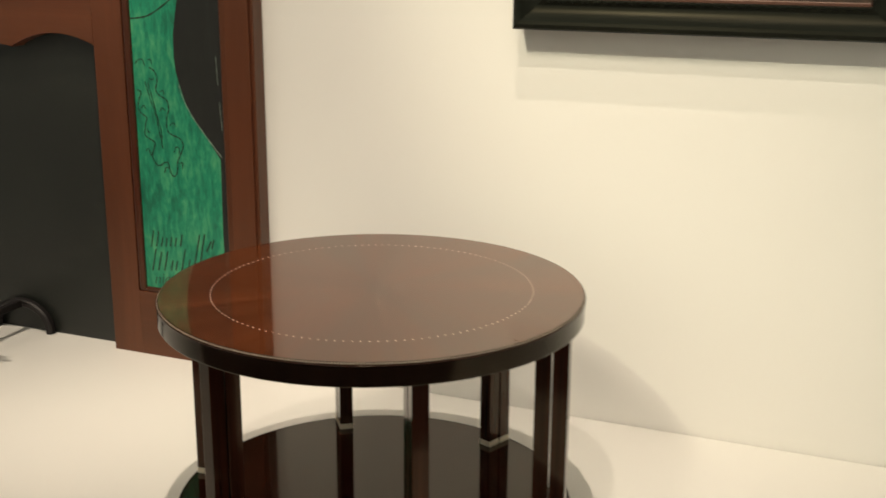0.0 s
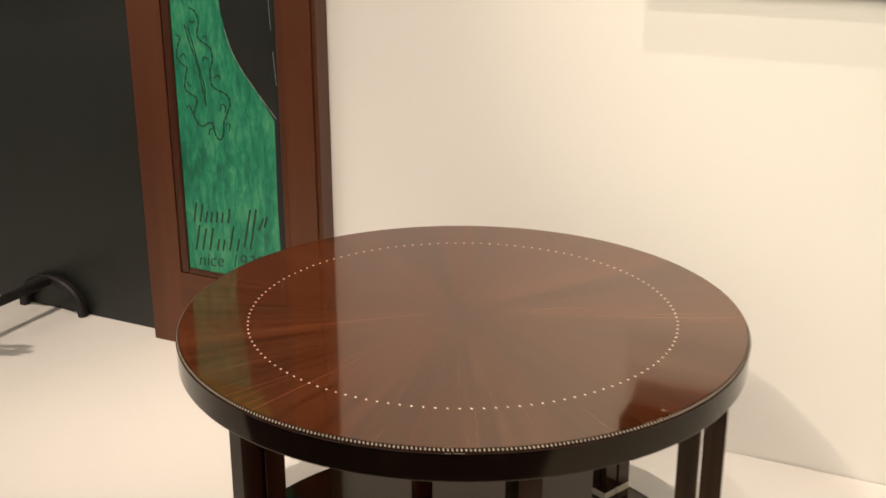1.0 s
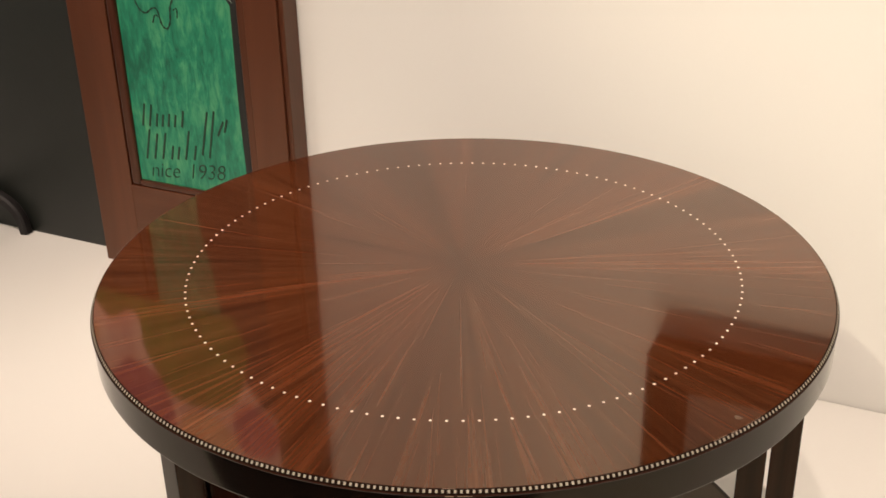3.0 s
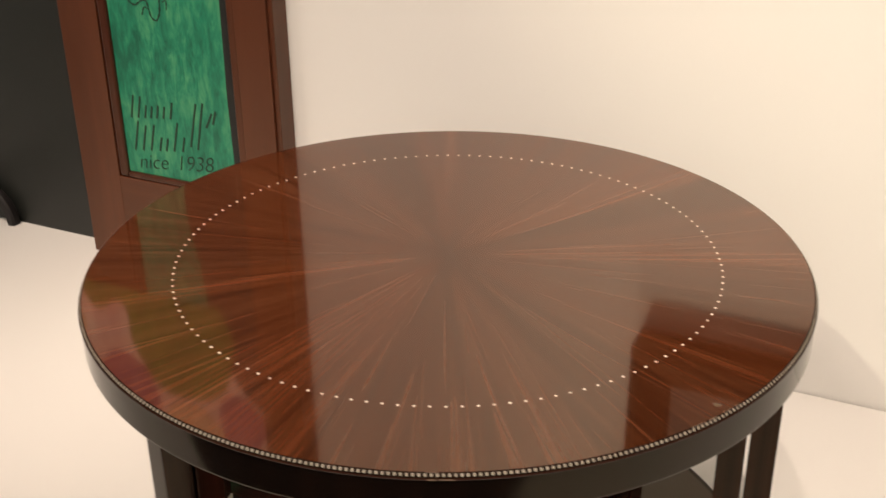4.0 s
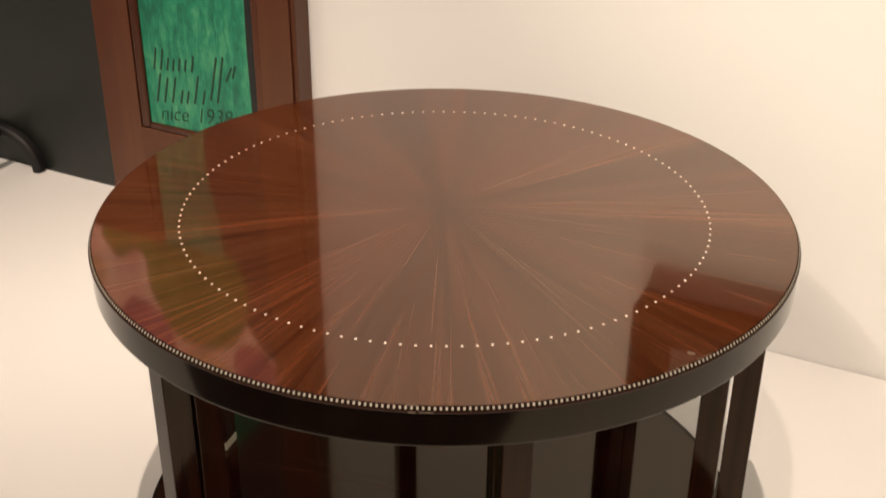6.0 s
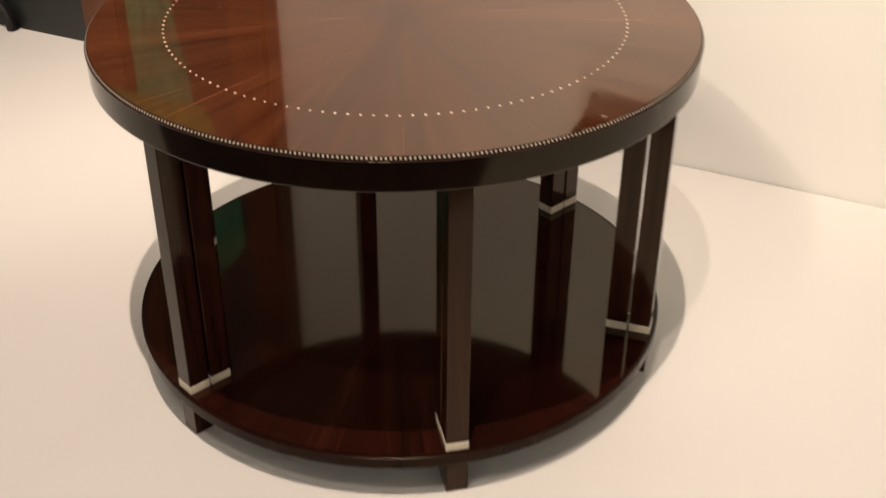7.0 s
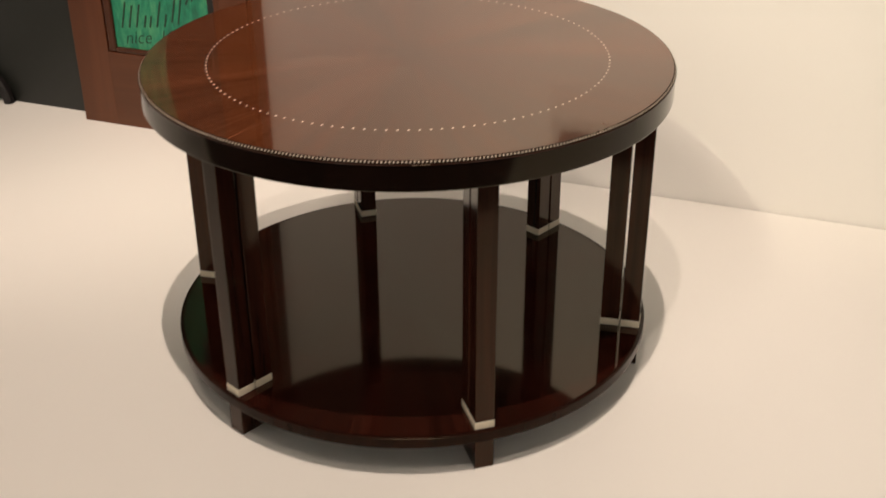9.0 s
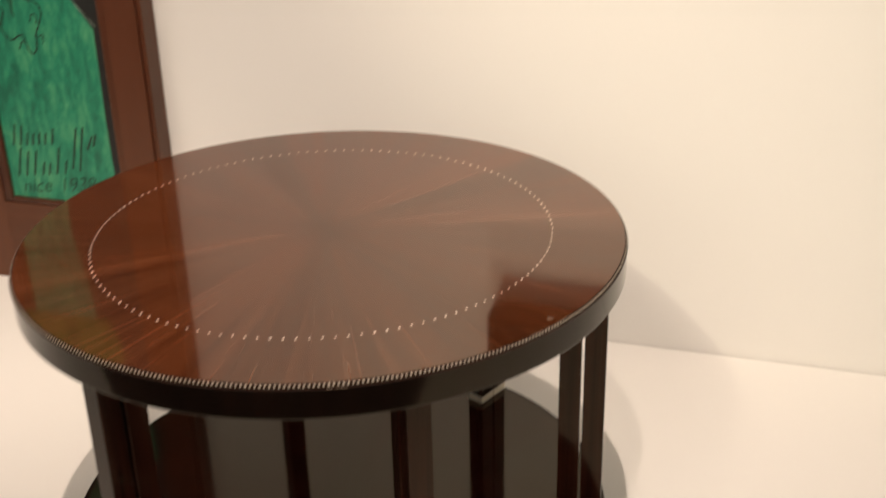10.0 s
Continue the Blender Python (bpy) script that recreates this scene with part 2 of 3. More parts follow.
def slab(outline, y0, y1, bevel=0.0):
    """A plate with an outline in x and z, from the front y0 to the back y1."""
    bm = bmesh.new()
    front = [bm.verts.new((x, y0, z)) for x, z in outline]
    back = [bm.verts.new((x, y1, z)) for x, z in outline]
    bm.faces.new(front)
    bm.faces.new(back[::-1])
    for i in range(len(outline)):
        j = (i + 1) % len(outline)
        bm.faces.new((front[i], back[i], back[j], front[j]))
    if bevel:
        rim = [e for e in bm.edges if all(abs(v.co.y - y0) < 1e-6 for v in e.verts)]
        bmesh.ops.bevel(bm, geom=rim, offset=bevel, segments=2, affect="EDGES", profile=0.5)
    return bm


def smooth_line(points, per=6):
    """A Catmull-Rom line through points."""
    pts = [Vector(p) for p in points]
    pts = [pts[0] * 2 - pts[1], *pts, pts[-1] * 2 - pts[-2]]
    out = []
    for i in range(1, len(pts) - 2):
        a, b, c, d = pts[i - 1 : i + 3]
        for k in range(per):
            t = k / per
            out.append(0.5 * (2 * b + (c - a) * t + (2 * a - 5 * b + 4 * c - d) * t * t + (3 * b - a - 3 * c + d) * t**3))
    out.append(pts[-2])
    return out


def stroke(line, width, y, thick=0.0006):
    """A drawn line: a thin raised ribbon along points in x and z, thinning at its ends."""
    bm = bmesh.new()
    last = None
    for i, p in enumerate(line):
        way = (line[min(i + 1, len(line) - 1)] - line[max(i - 1, 0)]).normalized()
        side = Vector((-way.y, way.x)) * width * 0.5 * (0.75 + 0.35 * math.sin(i * 1.7)) * (0.6 if i in (0, len(line) - 1) else 1)
        four = [bm.verts.new((p.x + s * side.x, yy, p.y + s * side.y)) for s, yy in ((1, y), (1, y - thick), (-1, y - thick), (-1, y))]
        if last:
            for a in range(3):
                bm.faces.new((last[a], four[a], four[a + 1], last[a + 1]))
        last = four
    return bm


def tube(line, section):
    """A bar with a rectangular section (width, height) along 3D points."""
    bm = bmesh.new()
    last = None
    for i, p in enumerate(line):
        way = (line[min(i + 1, len(line) - 1)] - line[max(i - 1, 0)]).normalized()
        side = way.cross(Vector((0, 1, 0)) if abs(way.y) < 0.9 else Vector((0, 0, 1))).normalized()
        over = side.cross(way)
        w, h = section[0] / 2, section[1] / 2
        ring = [bm.verts.new(p + side * a * w + over * b * h) for a, b in ((1, 0.6), (0.6, 1), (-0.6, 1), (-1, 0.6), (-1, -0.6), (-0.6, -1), (0.6, -1), (1, -0.6))]
        if last:
            for a in range(8):
                bm.faces.new((last[a], ring[a], ring[(a + 1) % 8], last[(a + 1) % 8]))
        else:
            bm.faces.new(ring[::-1])
        last = ring
    bm.faces.new(last)
    return bm


# ---- the room ----
WALL_Y, EDGE_Y, GROUND = 0.752, -0.85, -0.15
X0, X1, Y0, ROOF = -4.2, 3.6, -6.0, 6.4


def structure(name, bm, material, label, category):
    return tagged(put(name, bm, material), label, category, kind="structure")


structure("wall_north", box((X0 - 0.2, WALL_Y, GROUND - 0.1), (X1 + 0.2, WALL_Y + 0.2, ROOF)), WALL, "smooth white gallery wall behind the platform", "wall")
structure("wall_west", box((X0 - 0.2, Y0, GROUND - 0.1), (X0, WALL_Y, ROOF)), WALL, "plain white gallery side wall", "wall")
structure("wall_east", box((X1, Y0, GROUND - 0.1), (X1 + 0.2, WALL_Y, ROOF)), WALL, "plain white gallery side wall", "wall")
structure("wall_south", box((X0 - 0.2, Y0 - 0.2, GROUND - 0.1), (X1 + 0.2, Y0, ROOF)), WALL, "plain white gallery wall facing the platform", "wall")
structure("ceiling", box((X0 - 0.2, Y0 - 0.2, ROOF), (X1 + 0.2, WALL_Y + 0.2, ROOF + 0.2)), CEILING, "plain white gallery ceiling", "ceiling")
structure("floor", box((X0, Y0, GROUND - 0.1), (X1, EDGE_Y, GROUND)), FLOOR, "dark gallery floor in front of the platform", "floor")
structure("platform", box((X0, EDGE_Y, GROUND - 0.1), (X1, WALL_Y - 0.003, 0.0), 0.002, 1), PLATFORM, "low white painted display platform against the wall", "platform")

# ---- the round table ----
TOP_R, TOP_Z, SHELF_Z, RING_R = 0.4395, 0.5532, 0.0767, 0.3353
LEG_ANGLE, LEG_OUT, POST, POST_W, GAP = 7.1, 0.421, 0.0325, 0.0320, 0.0040


def radial(bm, degrees):
    bmesh.ops.rotate(bm, verts=bm.verts, cent=(0, 0, 0), matrix=Matrix.Rotation(radians(degrees), 3, "Z"))
    return bm


def wedge(radius, top, thick, count, steps=6):
    """One sector of a veneered disc, pointing along +x."""
    bm = bmesh.new()
    half = math.pi / count
    flat = [(0.0, 0.0)] + [(radius * math.cos(a), radius * math.sin(a)) for a in (-half + 2 * half * k / steps for k in range(steps + 1))]
    up = [bm.verts.new((x, y, top)) for x, y in flat]
    down = [bm.verts.new((x, y, top - thick)) for x, y in flat]
    bm.faces.new(up)
    bm.faces.new(down[::-1])
    for i in range(len(flat)):
        j = (i + 1) % len(flat)
        bm.faces.new((up[i], down[i], down[j], up[j]))
    return bm


def shared(ob, parent, turn, name=None):
    """Another piece on the mesh of ob, turned round the table's axis."""
    twin = new(name or ob.name.split(".")[0], ob.data)
    twin.parent = parent
    twin.rotation_euler = (0, 0, turn)
    return twin


def round_table():
    table = tagged(new("round_table"), "round dark rosewood table with ivory inlay on the white platform", "table")
    # apron with the lip, the chamfer for the inlay and a bead
    rim = [(0.4396, 0.5495), (0.4396, 0.5530), (0.4401, 0.55305), (0.4405, 0.5527), (0.4426, 0.5498), (0.4428, 0.5491), (0.4428, 0.5484), (0.4396, 0.5484)]
    part("inlay_band", lathe(rim, 240), LIP, table, "thin dark band that holds the ivory squares", True)
    bead = [(0.4396, 0.5483), (0.4429, 0.5483), (0.4437, 0.5480), (0.4440, 0.5473), (0.4437, 0.5466), (0.4429, 0.5462), (0.4396, 0.5462)]
    part("lip_bead", lathe(bead, 240), LIP_BEAD, table, "thin polished brown bead under the ivory squares", True)
    rim = [(0.4000, 0.5461), (0.4430, 0.5461), (0.4430, 0.5454), (0.4430, 0.5090), (0.4430, 0.5080), (0.4422, 0.5066), (0.4406, 0.5060), (0.4000, 0.5060)]
    part("apron", lathe(rim, 240), SKIRT, table, "polished black-brown ebony apron", True)
    part("core_board", lathe([(0.002, 0.5100), (0.3998, 0.5100), (0.3998, 0.5462), (0.4395, 0.5462), (0.4395, 0.5492), (0.002, 0.5492)], 96), SKIRT, table)
    count = 28
    first = part("veneer_wedge", wedge(TOP_R, TOP_Z, 0.0036, count), TOP_VENEER, table, "glossy radial rosewood veneer")
    for k in range(1, count):
        shared(first, table, math.tau * k / count)
    # ring of ivory dots
    bm = bmesh.new()
    bmesh.ops.create_cone(bm, segments=14, radius1=0.00158, radius2=0.0015, depth=0.0012, cap_ends=True, matrix=Matrix.Translation((RING_R, 0, TOP_Z - 0.0002)))
    dot = part("ivory_dot", bm, IVORY_DOT, table, "small ivory dot")
    for k in range(1, 132):
        shared(dot, table, math.tau * k / 132)
    # fine ivory squares on the chamfer
    bm = bmesh.new()
    a, b = Vector((0.4407, 0.55240)), Vector((0.44245, 0.55000))
    out = Vector((b.y - a.y, a.x - b.x)).normalized() * -0.00025
    for k in range(496):
        mid, half = math.tau * (k + 0.5) / 496, 0.00112 / 0.441
        corners = []
        for lift in (-0.6, 1.0):
            for p, s in ((a, -1), (a, 1), (b, 1), (b, -1)):
                q, ang = p + out * lift, mid + s * half
                corners.append(bm.verts.new((q.x * math.cos(ang), q.x * math.sin(ang), q.y)))
        lo, hi = corners[:4], corners[4:]
        bm.faces.new(hi)
        for i in range(4):
            j = (i + 1) % 4
            bm.faces.new((lo[i], lo[j], hi[j], hi[i]))
    tagged(part("ivory_inlay", bm, IVORY_SMALL, table, "row of tiny ivory squares along the edge"), kind="stuff")
    # a small pale bump in the varnish near the edge, added to show a glint
    bm = bmesh.new()
    bmesh.ops.create_uvsphere(bm, u_segments=14, v_segments=8, radius=1.0)
    for v in bm.verts:
        wave = 1 + 0.16 * math.sin(3 * math.atan2(v.co.y, v.co.x) + 0.7)
        v.co = (0.381 + 0.0042 * wave * v.co.x, -0.193 + 0.0030 * wave * v.co.y, TOP_Z + 0.0005 * v.co.z)
    part("varnish_blister", bm, GLINT_BUMP, table, "small pale bump in the varnish that carries a glint", True)
    # worn places on the edge: bare dashes along the top, and a nick in the bead
    for radius, z, start, stop, thick in ((0.4399, 0.5531, -33.2, -30.9, 0.0007), (0.4401, 0.5530, -30.2, -29.0, 0.0009), (0.4400, 0.5531, -27.6, -24.6, 0.0005), (0.4437, 0.5474, -67.6, -66.6, 0.0012), (0.4438, 0.5476, -66.2, -64.4, 0.0008), (0.4400, 0.5531, -67.9, -66.4, 0.0006)):
        arc = [radians(start + (stop - start) * k / 6) for k in range(7)]
        line = [Vector((radius * math.cos(a), radius * math.sin(a), z + 0.0001 * math.sin(k * 2.1))) for k, a in enumerate(arc)]
        part("worn_edge", tube(line, (thick * 0.7, thick * 0.7)), WORN, table, "bare worn spot on the edge")
    # lower shelf: board and radial veneer
    edge = [(0.4210, 0.0735), (0.4210, 0.0765), (0.4268, 0.0766), (0.4281, 0.0758), (0.4285, 0.0740), (0.4285, 0.0734), (0.4285, 0.0600), (0.4285, 0.0592), (0.4278, 0.0573), (0.4262, 0.0563), (0.0020, 0.0563), (0.0020, 0.0735)]
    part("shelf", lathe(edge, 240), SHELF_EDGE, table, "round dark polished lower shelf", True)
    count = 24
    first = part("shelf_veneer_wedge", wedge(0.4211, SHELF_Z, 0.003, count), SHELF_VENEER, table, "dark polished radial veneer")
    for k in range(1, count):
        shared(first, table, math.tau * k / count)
    # six pairs of square posts with ivory shoes, and six feet
    low, high, shoe = SHELF_Z + 0.0003, 0.5085, 0.0135
    posts = []
    for n, outer in enumerate((LEG_OUT, LEG_OUT - POST - GAP)):
        leg = part("leg", box((outer - POST, -POST_W / 2, low + shoe), (outer, POST_W / 2, high), 0.0012), EBONY, table, "square polished ebony post")
        band = part("ivory_shoe", box((outer - POST - 0.0004, -POST_W / 2 - 0.0004, low), (outer + 0.0004, POST_W / 2 + 0.0004, low + shoe), 0.0008, 1), IVORY, leg, "ivory shoe")
        posts.append((leg, band))
    foot = part("foot", box((LEG_OUT - 2 * POST - GAP, -POST_W / 2, 0.0), (LEG_OUT, POST_W / 2, 0.0565), 0.0012), EBONY, table, "short square ebony foot")
    for k in range(6):
        turn = radians(LEG_ANGLE + 60 * k)
        if k == 0:
            for leg, band in posts:
                leg.rotation_euler = (0, 0, turn)
            foot.rotation_euler = (0, 0, turn)
            continue
        for leg, band in posts:
            twin = shared(leg, table, turn)
            shared(band, twin, 0.0)
        shared(foot, table, turn)
    return table


round_table()

# ---- the painted chimney surround ----
FACE, PAINT_Y, MID_X = 0.696, 0.7050, -1.80
OUT_R, OUT_TOP, OPEN_R, LINTEL_TOP = -0.697, 2.16, -1.237, 1.178


def both_sides(x0, x1):
    """The same span on the right half and mirrored on the left half."""
    return ((x0, x1), (2 * MID_X - x1, 2 * MID_X - x0))


def blob(cx, cz, rx, rz, wobble, phase, count=44):
    """A soft-edged painted patch."""
    out = []
    for k in range(count):
        a = math.tau * k / count
        r = 1 + wobble * math.sin(3 * a + phase) + wobble * 0.6 * math.sin(5 * a + 2 * phase)
        out.append((cx + rx * r * math.cos(a), cz + rz * r * math.sin(a)))
    return out


def scallop():
    """Lower edge of the lintel: a broad shallow lobe between two higher ones."""
    line = []
    for k in range(25):
        s = k / 24
        line.append((OPEN_R - 0.308 * s, 0.943 - 0.015 * s + 0.040 * math.sin(math.pi * s) ** 0.8))
    for k in range(1, 32):
        s = k / 32
        line.append((OPEN_R - 0.308 - 0.51 * s, 0.928 + 0.018 * math.sin(math.pi * s) ** 0.6))
    return line + [(2 * MID_X - x, z) for x, z in line[24::-1]]


def ornament(thing, y):
    """The drawn leaf scroll on the green upright, in its own units of a tenth of its width."""

    def at(u, v):
        return (-1.1465 + 0.0665 * u - 0.0039 * v, 0.9335 + 0.0048 * u - 0.0551 * v)

    outline = [(1.48, 0.95), (1.75, 1.15), (1.9, 1.6), (1.82, 2.15), (2.05, 2.45), (2.4, 2.7), (2.5, 3.2), (2.4, 3.7), (2.45, 4.3), (2.7, 4.55), (3.1, 4.75), (3.28, 5.1), (3.15, 5.6), (3.0, 6.0), (2.98, 6.5), (2.85, 6.8),
               (2.65, 6.65), (2.5, 6.1), (2.3, 6.05), (2.05, 6.22), (1.8, 6.05), (1.65, 5.6), (1.8, 5.0), (1.5, 4.75), (1.25, 4.5), (1.3, 3.9), (1.35, 3.6), (1.1, 3.4), (0.9, 3.1), (0.95, 2.6), (1.05, 2.25), (0.85, 2.1)]
    part("drawn_line", stroke(smooth_line([at(*q) for q in outline]), 0.0042, y), CHARCOAL, thing, "dark drawn leaf scroll")
    for line in (
        [(0.75, 0.75), (0.85, 0.55), (1.1, 0.5), (1.25, 0.85)], [(1.4, 0.55), (1.55, 0.52), (1.6, 0.75)],
        [(1.25, 1.65), (1.5, 2.5), (1.8, 3.4), (2.0, 4.3), (2.22, 5.3)], [(1.4, 1.75), (1.65, 2.6), (1.95, 3.7), (2.15, 4.5), (2.15, 5.05)],
        [(2.05, 2.25), (2.2, 2.18), (2.27, 2.4)], [(2.55, 4.05), (2.75, 3.9), (2.9, 4.1)], [(2.8, 5.5), (2.9, 5.2), (3.08, 5.3), (3.05, 5.6)],
        [(3.1, 6.1), (3.25, 6.05), (3.25, 6.4)], [(2.05, 3.3), (2.15, 3.1), (2.35, 3.25)], [(1.05, 3.1), (1.2, 2.95), (1.3, 3.15)],
        [(1.3, 5.4), (1.45, 5.3), (1.6, 5.7)], [(2.3, 6.6), (2.4, 6.3), (2.58, 6.4)], [(1.35, 4.2), (1.45, 4.4), (1.55, 4.35)], [(1.5, 1.5), (1.62, 1.6), (1.75, 1.5)],
    ):
        part("drawn_line", stroke(smooth_line([at(*q) for q in line]), 0.0032, y), CHARCOAL, thing)
    part("drawn_line", stroke(smooth_line([(-1.106, 1.027), (-1.075, 1.030), (-1.038, 1.040), (-0.976, 1.078), (-0.95, 1.11)]), 0.005, y), CHARCOAL, thing)


def inscription(thing, y):
    """Two lines of plain bars where a name is written, and the place and year below them."""
    # (foot x, foot z, height, lean) of the short bars of the two written lines, then the long closing strokes
    bars = [(x, 0.348 + 0.10 * (x + 1.083), h, 0.22) for x, h in ((-1.083, 0.052), (-1.064, 0.050), (-1.046, 0.030), (-1.030, 0.028), (-1.014, 0.030), (-0.997, 0.028), (-0.978, 0.038))]
    bars += [(x, 0.272 + 0.12 * (x + 1.083), h, 0.25) for x, h in ((-1.084, 0.070), (-1.062, 0.060), (-1.040, 0.062), (-1.016, 0.032), (-0.999, 0.030), (-0.978, 0.068), (-0.955, 0.034))]
    bars += [(-0.932, 0.302, 0.100, 0.24), (-0.914, 0.298, 0.108, 0.22), (-0.886, 0.352, 0.034, 0.5), (-0.868, 0.362, 0.030, 0.3)]
    for x0, z0, high, lean in bars:
        x1, z1, w = x0 + lean * high, z0 + high, 0.0046
        slant = Vector((z0 - z1, x1 - x0)).normalized() * w * 0.5
        part("inscription_bar", slab([(x0 + slant.x, z0 + slant.y), (x0 - slant.x, z0 - slant.y), (x1 - slant.x, z1 - slant.y), (x1 + slant.x, z1 + slant.y)], y - 0.0006, y), CHARCOAL, thing, "plain bar of dark writing")
    for word, x, z in (("nice", -1.080, 0.230), ("1938", -0.978, 0.241)):
        font = bpy.data.curves.new("written_word", "FONT")
        font.body, font.size, font.extrude, font.shear = word, 0.050, 0.0003, 0.3
        font.offset = -0.0008
        words = bpy.data.objects.new("written_word", font)
        me = bpy.data.meshes.new_from_object(words)
        me.materials.append(CHARCOAL)
        bpy.data.objects.remove(words)
        ob = new("written_word", me)
        ob["label"] = "dark handwritten word"
        ob.parent = thing
        ob.matrix_basis = pose(x, y - 0.0003, z, 90, -6, 0)


def chimney_surround():
    thing = tagged(new("chimney_surround"), "mahogany fireplace surround with green and black painted panels", "fireplace")
    for x0, x1 in both_sides(-0.786, OUT_R - 0.012):
        part("stile", box((x0, FACE, 0.0), (x1, WALL_Y, OUT_TOP), 0.0012), MAHOGANY, thing, "brown mahogany stile")
    for x0, x1 in both_sides(OUT_R - 0.012, OUT_R):
        part("back_edge", box((x0, FACE + 0.006, 0.0), (x1, WALL_Y, OUT_TOP), 0.002), MAHOGANY, thing)
    for x0, x1 in both_sides(OPEN_R, -1.133):
        part("inner_stile", box((x0, FACE, 0.0), (x1, WALL_Y, LINTEL_TOP), 0.0012), MAHOGANY, thing, "brown mahogany stile beside the opening")
    for x0, x1 in both_sides(-1.133, -0.786):
        part("bottom_rail", box((x0, FACE, 0.0), (x1, WALL_Y, 0.2045), 0.0006), MAHOGANY_LEVEL, thing)
    arch = scallop()
    outline = arch + [(2 * MID_X - OPEN_R, LINTEL_TOP), (OPEN_R, LINTEL_TOP)]
    part("lintel", slab(outline, FACE, WALL_Y, 0.003), MAHOGANY_LEVEL, thing, "mahogany lintel with a scalloped lower edge")
    part("top_rail", box((2 * MID_X + 0.786, FACE, 2.06), (-0.786, WALL_Y, OUT_TOP), 0.002), MAHOGANY_LEVEL, thing)
    part("fire_panel", box((2 * MID_X - OPEN_R - 0.03, WALL_Y - 0.006, 0.0), (OPEN_R + 0.03, WALL_Y - 0.0005, 1.05)), FIREBACK, thing, "dark grey-black panel closing the opening")
    # beads round the painted panel
    for x0, x1 in both_sides(-1.132, -1.108):
        part("bead", box((x0, FACE + 0.001, 0.2055), (x1, WALL_Y - 0.02, LINTEL_TOP), 0.006, 3), BEAD, thing, "dark red moulded bead")
    for x0, x1 in both_sides(-0.806, -0.786):
        part("bead", box((x0, FACE + 0.003, 0.2055), (x1, WALL_Y - 0.02, 2.06), 0.004, 3), MAHOGANY, thing)
    for x0, x1 in both_sides(-1.108, -0.800):
        part("bead", box((x0, FACE + 0.001, 0.2055), (x1, WALL_Y - 0.02, 0.219), 0.004, 3), BEAD, thing, "dark red moulded bead")
    part("bead", box((2 * MID_X + 1.108, FACE - 0.001, LINTEL_TOP), (-1.108, WALL_Y - 0.02, LINTEL_TOP + 0.02), 0.005, 3), BEAD, thing, "dark red moulded bead")
    # painted ground: two uprights and the field above the lintel
    for x0, x1 in both_sides(-1.108, -0.800):
        part("painted_upright", box((x0, PAINT_Y, 0.219), (x1, WALL_Y - 0.01, 1.198)), GREEN, thing, "green brushed paint with dark drawn lines")
    part("painted_field", box((2 * MID_X + 0.800, PAINT_Y, 1.198), (-0.800, WALL_Y - 0.01, 2.06)), PINK, thing, "brushed rose and ochre paint")
    y = PAINT_Y - 0.0005
    shade = [(-0.807, 0.2195), (-0.822, 0.2195), (-0.826, 0.42), (-0.823, 0.634), (-0.862, 0.690), (-0.909, 0.749), (-0.935, 0.796), (-0.951, 0.844), (-0.961, 0.880), (-0.965, 0.925), (-0.964, 0.987), (-0.953, 1.045), (-0.945, 1.082), (-0.935, 1.198), (-0.807, 1.198)]
    part("black_form", slab(shade, y, PAINT_Y + 0.001), BLACK_PAINT, thing, "flat black painted form")
    part("pale_stroke", stroke(smooth_line([(-0.824, 0.93), (-0.822, 0.88), (-0.820, 0.85)]), 0.0014, y - 0.0002), PALE_LINE, thing)
    part("pale_stroke", stroke(smooth_line([(-0.818, 0.80), (-0.815, 0.76), (-0.812, 0.72)]), 0.0014, y - 0.0002), PALE_LINE, thing)
    part("pale_stroke", stroke(smooth_line([(-0.817, 0.640), (-0.864, 0.694), (-0.911, 0.753), (-0.938, 0.80), (-0.953, 0.846)]), 0.0018, y - 0.0002), PALE_LINE, thing)
    ornament(thing, y - 0.0002)
    inscription(thing, y - 0.0002)
    olive = smooth_line([(-1.300, 1.1985), (-1.312, 1.225), (-1.268, 1.276), (-1.210, 1.245), (-1.180, 1.262), (-1.176, 1.340), (-1.142, 1.412), (-1.100, 1.466), (-1.014, 1.474), (-0.935, 1.445), (-0.890, 1.370), (-0.874, 1.280), (-0.905, 1.1985)])
    violet = smooth_line([(-1.240, 1.382), (-1.290, 1.440), (-1.430, 1.545), (-1.400, 1.620), (-1.200, 1.640), (-1.115, 1.565), (-1.130, 1.440), (-1.180, 1.392), (-1.240, 1.382)])[:-1]
    dark = smooth_line([(-0.905, 1.1985), (-0.874, 1.280), (-0.886, 1.360), (-0.850, 1.420), (-0.801, 1.46)]) + [(-0.801, 1.1985)]
    for label, material, line in (
        ("olive painted patch", OLIVE, olive),
        ("flat black painted form", BLACK_PAINT, dark),
        ("ochre painted patch", OCHRE, blob(-1.39, 1.335, 0.075, 0.055, 0.08, 2.0)),
        ("magenta painted patch", MAGENTA, violet),
        ("ochre painted patch", OCHRE, blob(-1.02, 1.545, 0.085, 0.055, 0.08, 0.5)),
        ("magenta painted patch", MAGENTA, blob(-0.872, 1.505, 0.066, 0.075, 0.05, 1.4)),
        ("ochre painted patch", OCHRE, blob(-1.75, 1.75, 0.30, 0.18, 0.08, 1.0)),
        ("olive painted patch", OLIVE, blob(-2.45, 1.45, 0.2, 0.18, 0.08, 1.0)),
    ):
        y -= 0.0003
        part("painted_patch", slab(line, y, PAINT_Y + 0.001), material, thing, label)
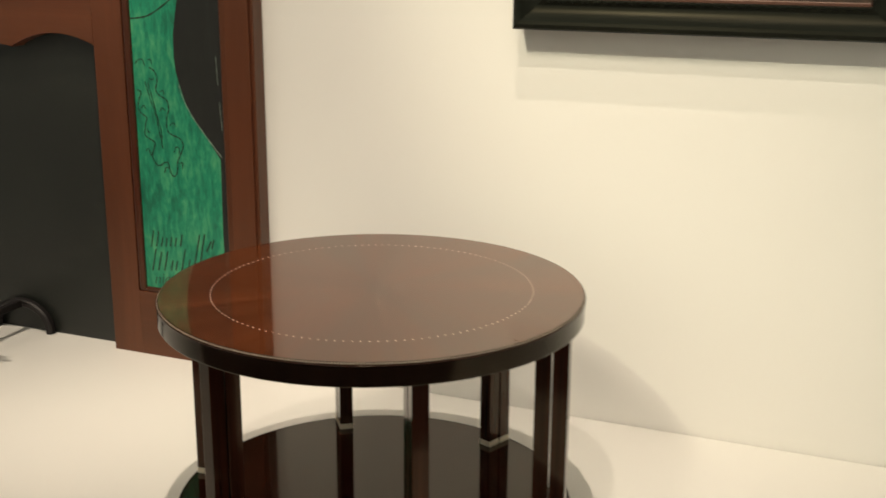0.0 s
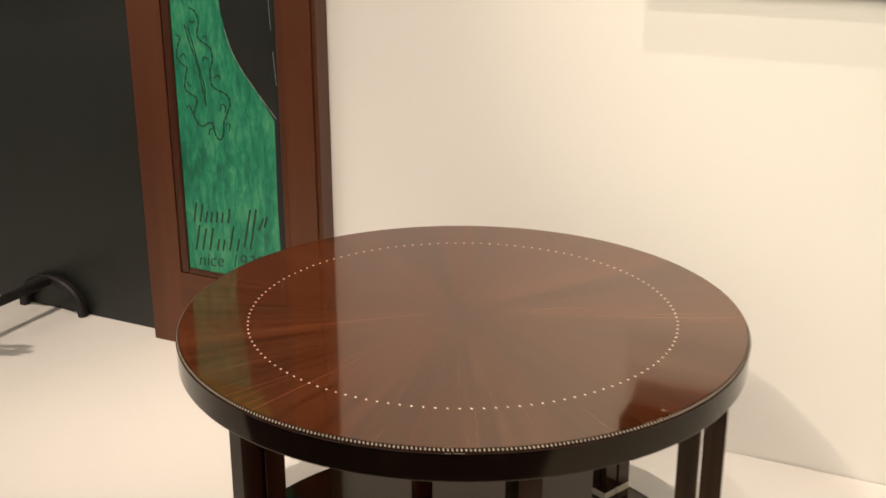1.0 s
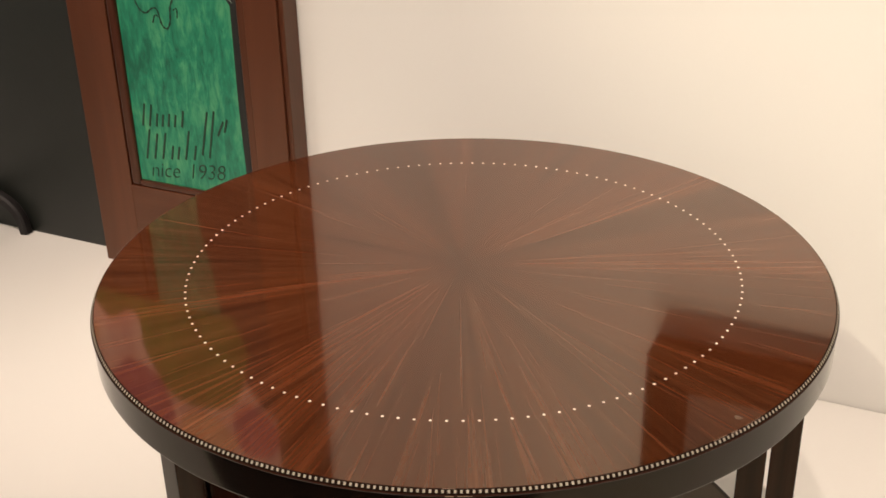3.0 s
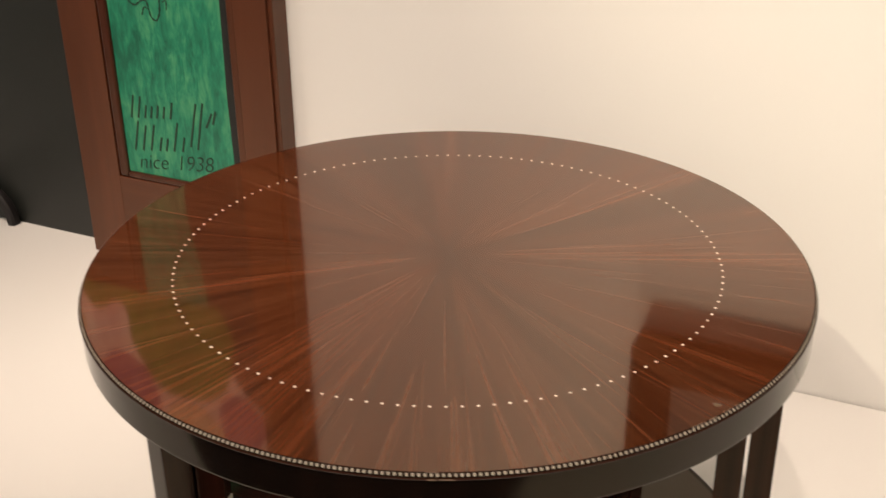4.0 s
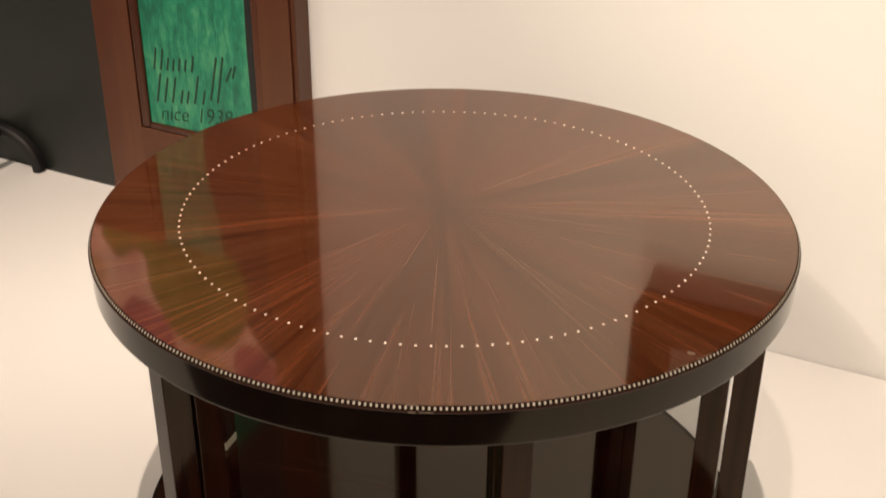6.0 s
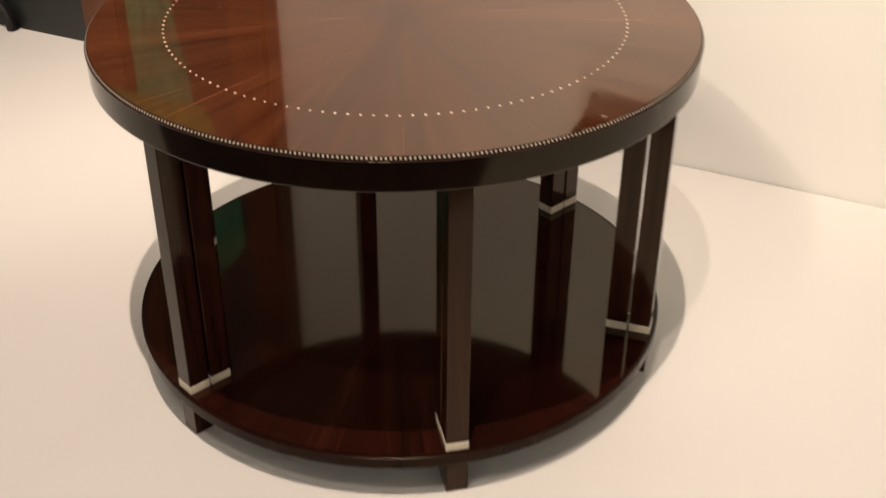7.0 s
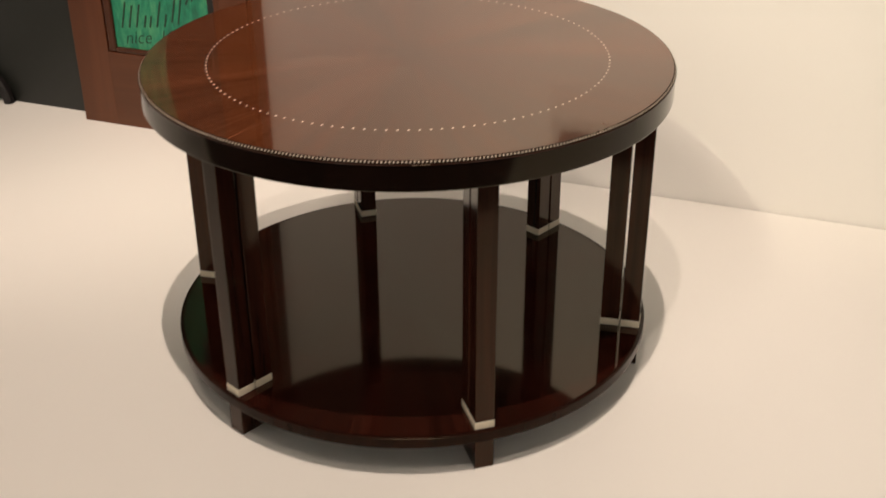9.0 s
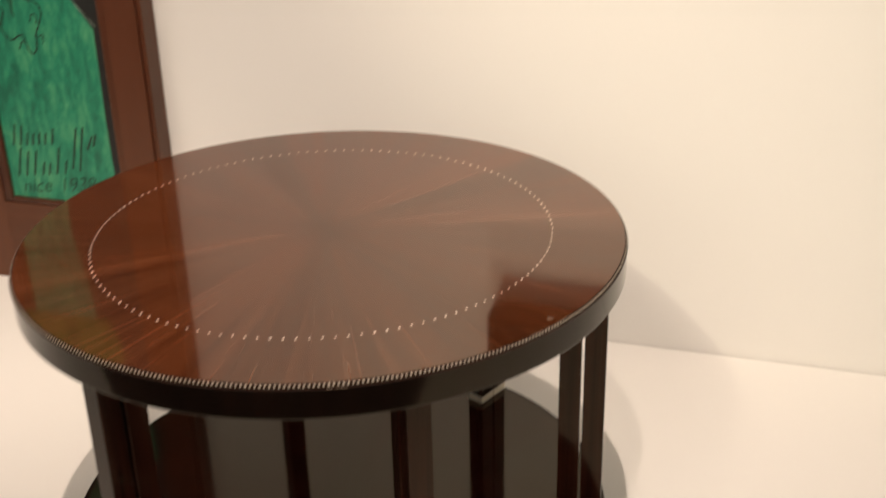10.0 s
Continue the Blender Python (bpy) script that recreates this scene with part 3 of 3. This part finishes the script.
    return thing


chimney_surround()


def andiron():
    thing = tagged(new("andiron"), "black wrought iron andiron on the platform inside the fireplace", "andiron")
    x, back, front = -1.628, 0.728, 0.37
    arch = [Vector((x + 0.108 * math.cos(a), back, 0.012 + 0.082 * math.sin(a))) for a in (math.pi * k / 28 for k in range(29))]
    arch = [Vector((x + 0.110, back, 0.0))] + arch + [Vector((x - 0.110, back, 0.0))]
    part("rear_leg", tube(arch, (0.026, 0.026)), IRON, thing, "arched iron rear leg", True)
    part("bar", box((x - 0.011, front, 0.082), (x + 0.011, back + 0.008, 0.104), 0.003), IRON, thing, "straight iron log bar")
    arch = [Vector((x + 0.085 * math.cos(a), front, 0.012 + 0.09 * math.sin(a))) for a in (math.pi * k / 28 for k in range(29))]
    arch = [Vector((x + 0.087, front, 0.0))] + arch + [Vector((x - 0.087, front, 0.0))]
    part("front_leg", tube(arch, (0.02, 0.024)), IRON, thing, "arched iron front leg", True)
    part("upright", box((x - 0.013, front - 0.013, 0.09), (x + 0.013, front + 0.013, 0.40), 0.004), IRON, thing)
    for s in (1, -1):
        for z, reach, rise in ((0.17, 0.085, 0.075), (0.25, 0.100, 0.085), (0.33, 0.075, 0.080)):
            curl = [Vector((x + s * (0.010 + reach * math.sin(1.75 * k / 16)), front + 0.004, z + rise * (1 - math.cos(2.6 * k / 16)) * 0.6)) for k in range(17)]
            part("scroll", tube(curl, (0.022, 0.016)), IRON, thing, "", True)
            tip = curl[-1]
            leaf = [(tip.x + s * u, tip.z + v) for u, v in ((-0.012, -0.016), (0.012, -0.022), (0.030, -0.004), (0.040, 0.026), (0.014, 0.018), (-0.008, 0.010))]
            part("leaf", slab(leaf, front - 0.004, front + 0.010, 0.002), IRON, thing, "forged iron leaf")
    return thing


andiron()

# ---- the framed picture ----


def picture():
    thing = tagged(new("framed_picture"), "dark picture in a wide black moulded frame, hung on the wall", "picture")
    left, right, low, high, front, back = 0.066, 0.977, 1.040, 2.06, 0.664, WALL_Y
    # inset from the outer edge, and y
    profile = [(0.0, back), (0.0, front + 0.012), (0.004, front + 0.004), (0.014, front), (0.022, front + 0.002), (0.027, front + 0.010), (0.042, front + 0.020), (0.060, front + 0.022), (0.068, front + 0.017), (0.074, front + 0.016), (0.077, front + 0.026), (0.077, back)]

    def member(a, b, along):
        bm = bmesh.new()
        rows = []
        for inset, y in profile:
            if along == "x":
                z = a + inset if b == 0 else a - inset
                rows.append((bm.verts.new((left + inset, y, z)), bm.verts.new((right - inset, y, z))))
            else:
                x = a + inset if b == 0 else a - inset
                rows.append((bm.verts.new((x, y, low + inset)), bm.verts.new((x, y, high - inset))))
        for p, q in zip(rows, rows[1:] + rows[:1]):
            bm.faces.new((p[0], p[1], q[1], q[0]))
        return bm

    for a, b, along in ((low, 0, "x"), (high, 1, "x"), (left, 0, "z"), (right, 1, "z")):
        part("frame_side", member(a, b, along), FRAME_BLACK, thing, "black stained moulded wood", True)
    # small carved leaf beads along the inner edge of the lower and upper side
    bm = bmesh.new()
    for k in range(26):
        cx = left + 0.095 + k * (right - left - 0.19) / 25
        bmesh.ops.create_uvsphere(bm, u_segments=8, v_segments=5, radius=1.0, matrix=Matrix.Translation((cx, front + 0.019, low + 0.071)) @ Matrix.Diagonal((0.012, 0.006, 0.005, 1)))
    tagged(part("carved_beading", bm, FRAME_BLACK, thing, "", True), kind="stuff")
    w = 0.077
    part("slip", box((left + w, front + 0.022, low + w - 0.002), (right - w, front + 0.034, low + w + 0.008), 0.002), SLIP, thing, "reddish gilt slip")
    part("canvas", box((left + w - 0.003, front + 0.036, low + w - 0.003), (right - w + 0.003, front + 0.054, high - w + 0.003)), CANVAS, thing, "dark brown painted canvas")
    return thing


picture()
